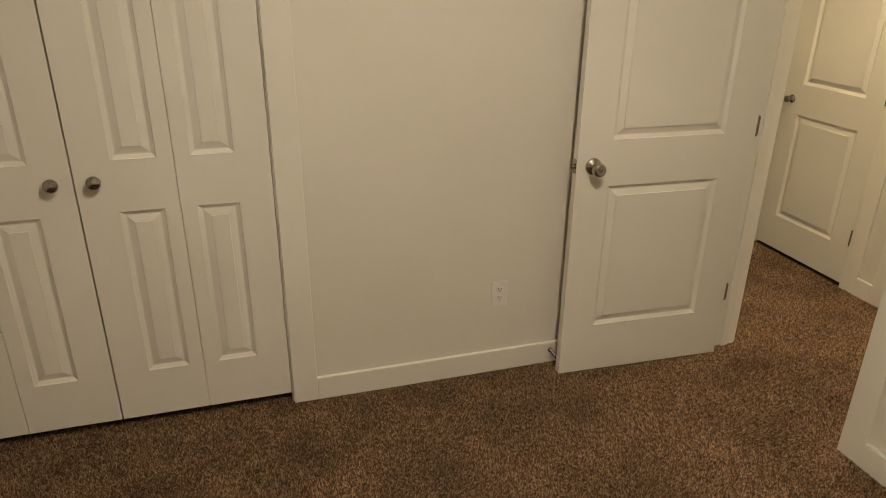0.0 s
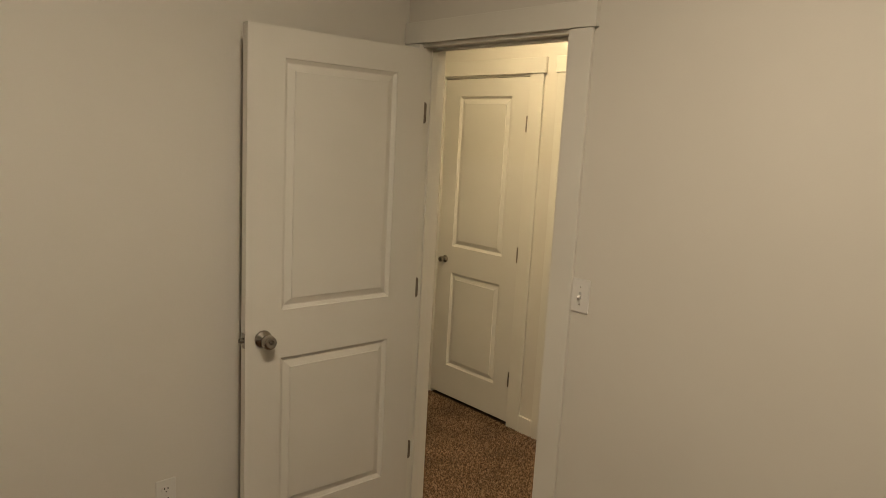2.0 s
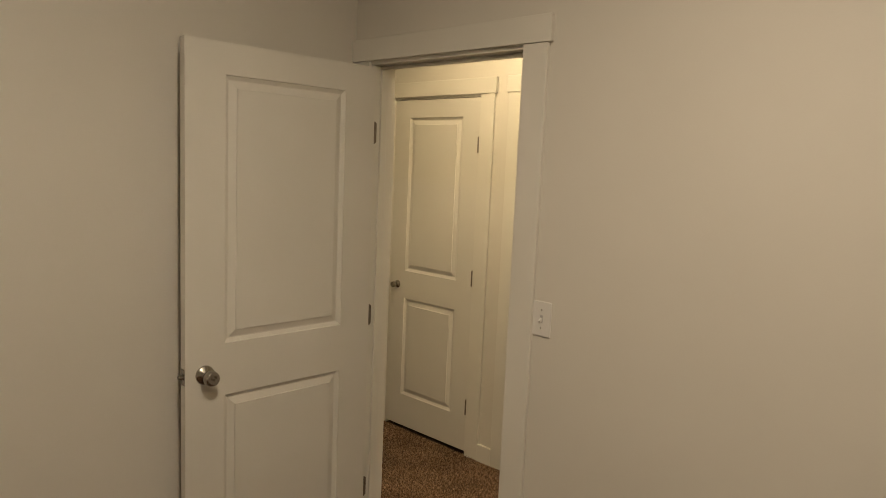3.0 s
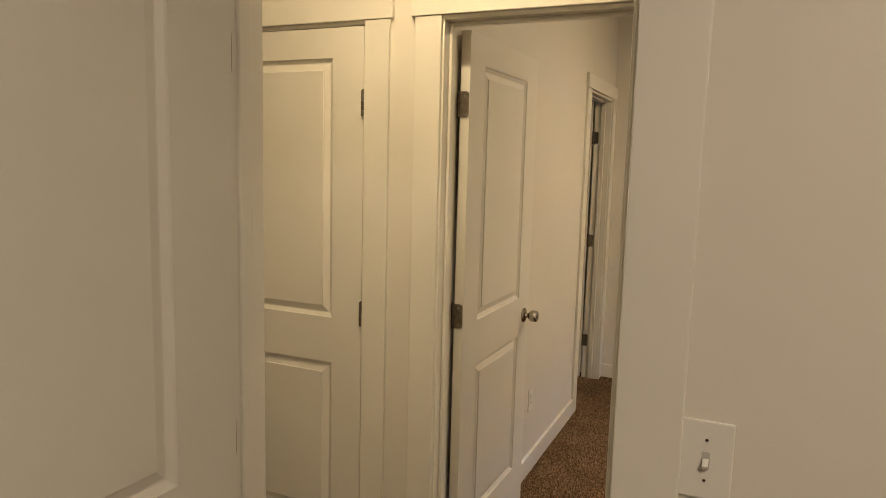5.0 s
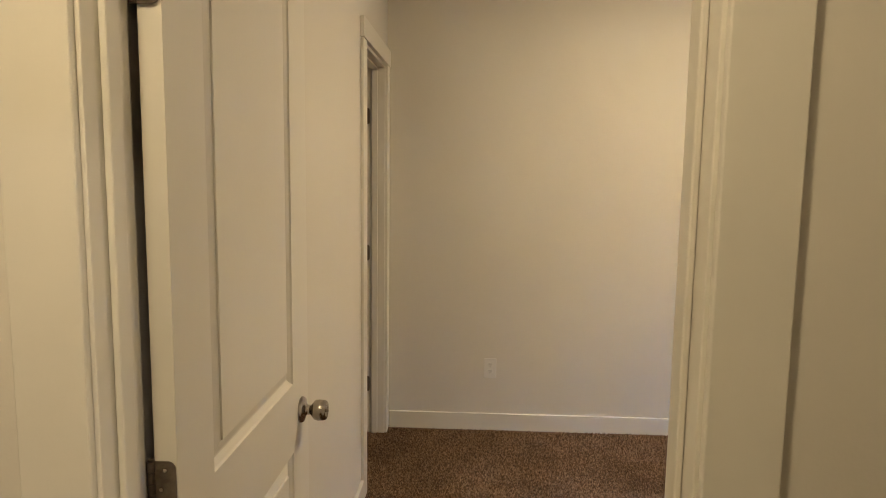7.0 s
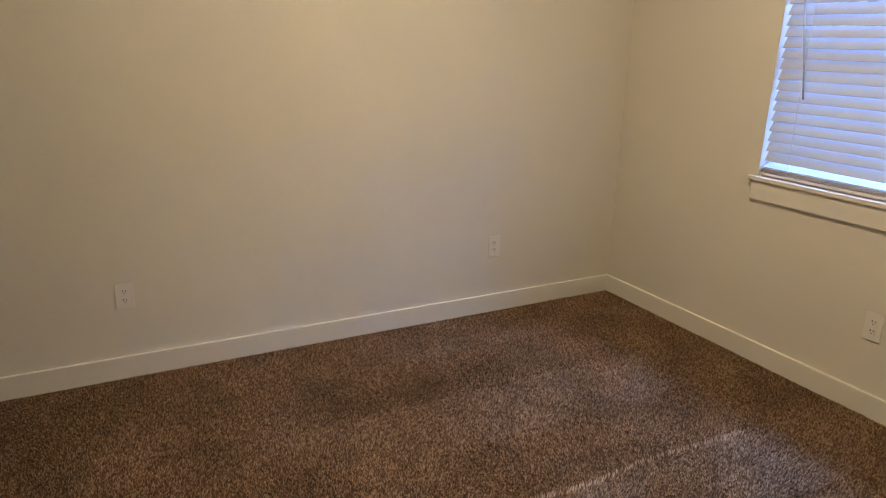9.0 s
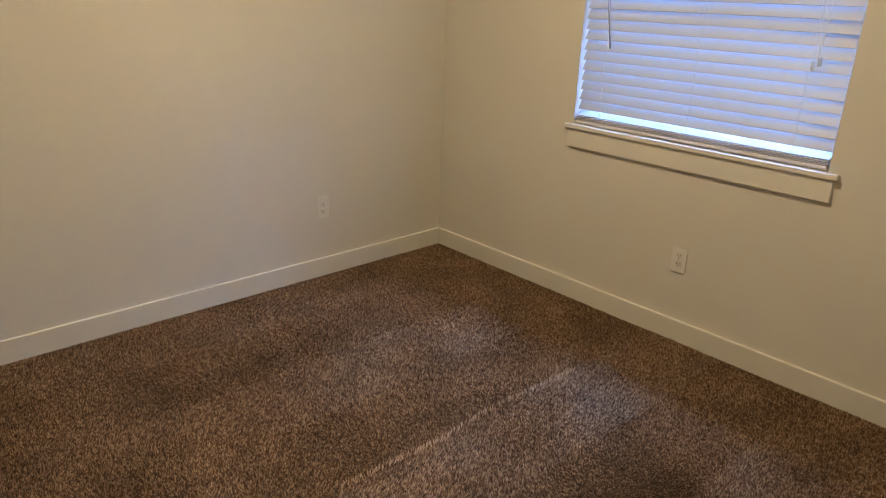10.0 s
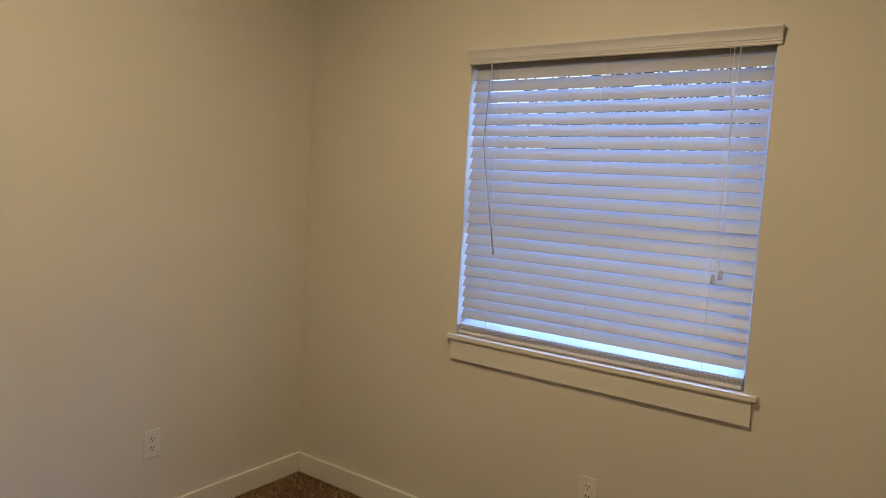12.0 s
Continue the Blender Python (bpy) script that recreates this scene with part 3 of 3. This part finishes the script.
def tube(points, r, steps=8):
    bm = bmesh.new()
    pts = [Vector(p) for p in points]
    rings = []
    for i, p in enumerate(pts):
        d = (pts[min(i + 1, len(pts) - 1)] - pts[max(i - 1, 0)]).normalized()
        q = d.to_track_quat("Z", "Y").to_matrix()
        rings.append([bm.verts.new(p + q @ Vector((r * math.cos(2 * math.pi * k / steps), r * math.sin(2 * math.pi * k / steps), 0))) for k in range(steps)])
    for a, b in zip(rings, rings[1:]):
        for k in range(steps):
            bm.faces.new((a[k], a[(k + 1) % steps], b[(k + 1) % steps], b[k]))
    bm.faces.new(rings[0])
    bm.faces.new(rings[-1])
    return bm


for x in (WX0 + 0.14, (WX0 + WX1) / 2, WX1 - 0.14):
    for y in (BY + 0.024, BY - 0.024):
        part("ladder_cord", tube(((x, y, 2.005), (x, y, 1.5), (x, y, WZ0 + 0.02)), 0.0008, 6), CORD, blind)
wy = YS - 0.001
part("tilt_wand", tube(((4.974, wy + 0.004, 1.988), (4.980, wy + 0.008, 1.86), (4.989, wy + 0.010, 1.68), (4.978, wy + 0.010, 1.60), (4.913, wy + 0.008, 1.222)), 0.0038, 10), CLEAR, blind, "clear acrylic tilt wand", True)
for dx in (-0.004, 0.004):
    pull = part("pull_cord", tube([(4.045 + dx + 0.006 * math.sin(k * 0.9 + dx * 300), wy + 0.008, 1.985 - k / 9 * 0.74) for k in range(10)], 0.0016, 6), CORD, blind)
    part("tassel", lathe(bmesh.new(), ((0.002, 0), (0.006, -0.004), (0.0075, -0.026), (0.008, -0.031), (0.0, -0.031)), pose(4.046 + dx * 2.6, wy + 0.010, 1.252 - dx * 2), 14), CLEAR, pull, "clear plastic cord tassel", True)

# ---- outside the window ----
struct("ground", boxed(-600, -1200, -0.62, 600, -1.1, -0.6), GRASS, "green lawn outside", "lawn")
struct("backdrop", boxed(-160, -75.5, -0.6, 160, -75, 60), SKYGLOW, "pale bright sky in the distance", "sky")


def tree(x, y, h, seed):
    r = random.Random(seed)
    t = thing("tree", "leafy tree outside the window", "tree", "trees outside", pose(x, y, -0.6))
    limbs = [tube([(0.03 * math.sin(k), 0.03 * math.cos(k * 1.7), h * 0.62 * k / 6) for k in range(7)], 0.10, 8)]
    bm = limbs[0]
    for v in bm.verts:
        f = 1.25 - 0.6 * v.co.z / h
        v.co.x, v.co.y = v.co.x * f, v.co.y * f
    part("trunk", bm, BARK, t)
    vs, fs = [], []
    for _ in range(12):
        a, q = r.uniform(0, 6.28), r.uniform(0.16, 0.95)
        c = Vector((math.cos(a) * h * 0.24, math.sin(a) * h * 0.24, h * q))
        part("limb", tube(((0, 0, h * 0.38), (c.x * 0.5, c.y * 0.5, (h * 0.42 + c.z) / 2), tuple(c)), 0.03, 6), BARK, t)
        for _ in range(98):
            p = c + Vector((r.gauss(0, 0.11), r.gauss(0, 0.11), r.gauss(0, 0.09))) * h
            u = Vector((r.gauss(0, 1), r.gauss(0, 1), r.gauss(0, 0.6))).normalized() * 0.09
            w = u.cross(Vector((r.gauss(0, 1), r.gauss(0, 1), r.gauss(0, 1)))).normalized() * 0.045
            b = len(vs)
            vs += [p - u, p + w, p + u, p - w]
            fs.append((b, b + 1, b + 2, b + 3))
    me = bpy.data.meshes.new("crown")
    me.from_pydata(vs, [], fs)
    me.materials.append(LEAF)
    o = new("crown", me)
    o.parent = t
    return t


for x, y, h, seed in ((2.6, -9.0, 6.5, 1), (5.2, -10.5, 7.5, 2), (7.6, -9.2, 6.0, 3), (0.2, -12.0, 8.0, 5), (10.5, -12.5, 8.0, 6), (3.9, -14.0, 8.0, 8), (6.6, -14.5, 8.5, 9), (1.4, -15.0, 8.0, 11), (9.2, -15.5, 8.5, 12)):
    tree(x, y, h, seed)

# ---- carpet pile ----
SPACING = 0.0056
gen = np.random.default_rng(7)


def pile(x0, y0, x1, y1):
    nx, ny = int((x1 - x0) / SPACING), int((y1 - y0) / SPACING)
    gx, gy = np.meshgrid(np.arange(nx), np.arange(ny), indexing="ij")
    p = np.stack([x0 + (gx.ravel() + 0.5) * SPACING, y0 + (gy.ravel() + 0.5) * SPACING], 1)
    return p + gen.uniform(-0.45, 0.45, p.shape) * SPACING


spots = np.concatenate([pile(*r) for r in (
    (-1.35, 0.7, XA, YC - BT), (XA, DA[0], XA2, DA[1]), (XA2, 1.0, XH, 3.6), (XH, DB[0], XH2, DB[1]),
    (XH2, YS + BT, XE - BT, YN - BT), (DC[0], YN - BT, DC[1], YN2 + 0.25), (BF[0], YC - BT, BF[1], YC + 0.12))])
n = len(spots)
wave = np.zeros(n)
lean = np.zeros((n, 2))
for k in range(14):
    f, a, ph = gen.uniform(0.8, 7.0), gen.uniform(0, 6.28), gen.uniform(0, 6.28)
    s = np.sin(spots @ (f * np.array([np.cos(a), np.sin(a)])) * 2 + ph)
    wave += s / 14
    lean += np.outer(s, [np.cos(3 * ph), np.sin(3 * ph)]) / 7
height = 0.0070 + 0.0045 * gen.random(n) + 0.003 * wave
turn = gen.uniform(0, 2 * np.pi, n)
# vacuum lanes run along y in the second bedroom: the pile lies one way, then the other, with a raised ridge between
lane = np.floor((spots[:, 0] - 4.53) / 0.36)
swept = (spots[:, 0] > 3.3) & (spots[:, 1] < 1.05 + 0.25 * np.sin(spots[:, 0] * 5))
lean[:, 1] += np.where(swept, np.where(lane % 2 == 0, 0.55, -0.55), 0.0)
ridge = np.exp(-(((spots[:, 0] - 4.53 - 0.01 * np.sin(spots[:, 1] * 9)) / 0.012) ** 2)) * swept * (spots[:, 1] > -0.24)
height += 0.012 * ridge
tip = lean * 0.006 + gen.normal(0, 0.0034, (n, 2))
verts = np.empty((n, 4, 3), np.float32)
for k in range(3):
    a = turn + k * 2 * np.pi / 3
    verts[:, k, 0] = spots[:, 0] + 0.0032 * np.cos(a)
    verts[:, k, 1] = spots[:, 1] + 0.0032 * np.sin(a)
    verts[:, k, 2] = -0.0065
verts[:, 3, :2] = spots + tip
verts[:, 3, 2] = -0.0065 + height
base = (np.arange(n) * 4)[:, None]
loops = np.concatenate([base + np.array(t) for t in ((0, 1, 3), (1, 2, 3), (2, 0, 3))], 1).ravel().astype(np.int32)
me = bpy.data.meshes.new("carpet_pile")
me.vertices.add(n * 4)
me.vertices.foreach_set("co", verts.ravel())
me.loops.add(len(loops))
me.loops.foreach_set("vertex_index", loops)
me.polygons.add(n * 3)
me.polygons.foreach_set("loop_start", np.arange(0, n * 9, 3, dtype=np.int32))
me.update(calc_edges=True)
me.validate()
me.materials.append(TUFT)
# on the ridge, lighter tufts paint in the light that raised pile catches
me.materials.append(RIDGE_LIT)
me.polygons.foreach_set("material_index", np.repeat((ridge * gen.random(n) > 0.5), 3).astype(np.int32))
tagged(new("carpet_pile", me), "brown speckled frieze carpet pile, footprint shading partly painted in", "carpet", kind="stuff")
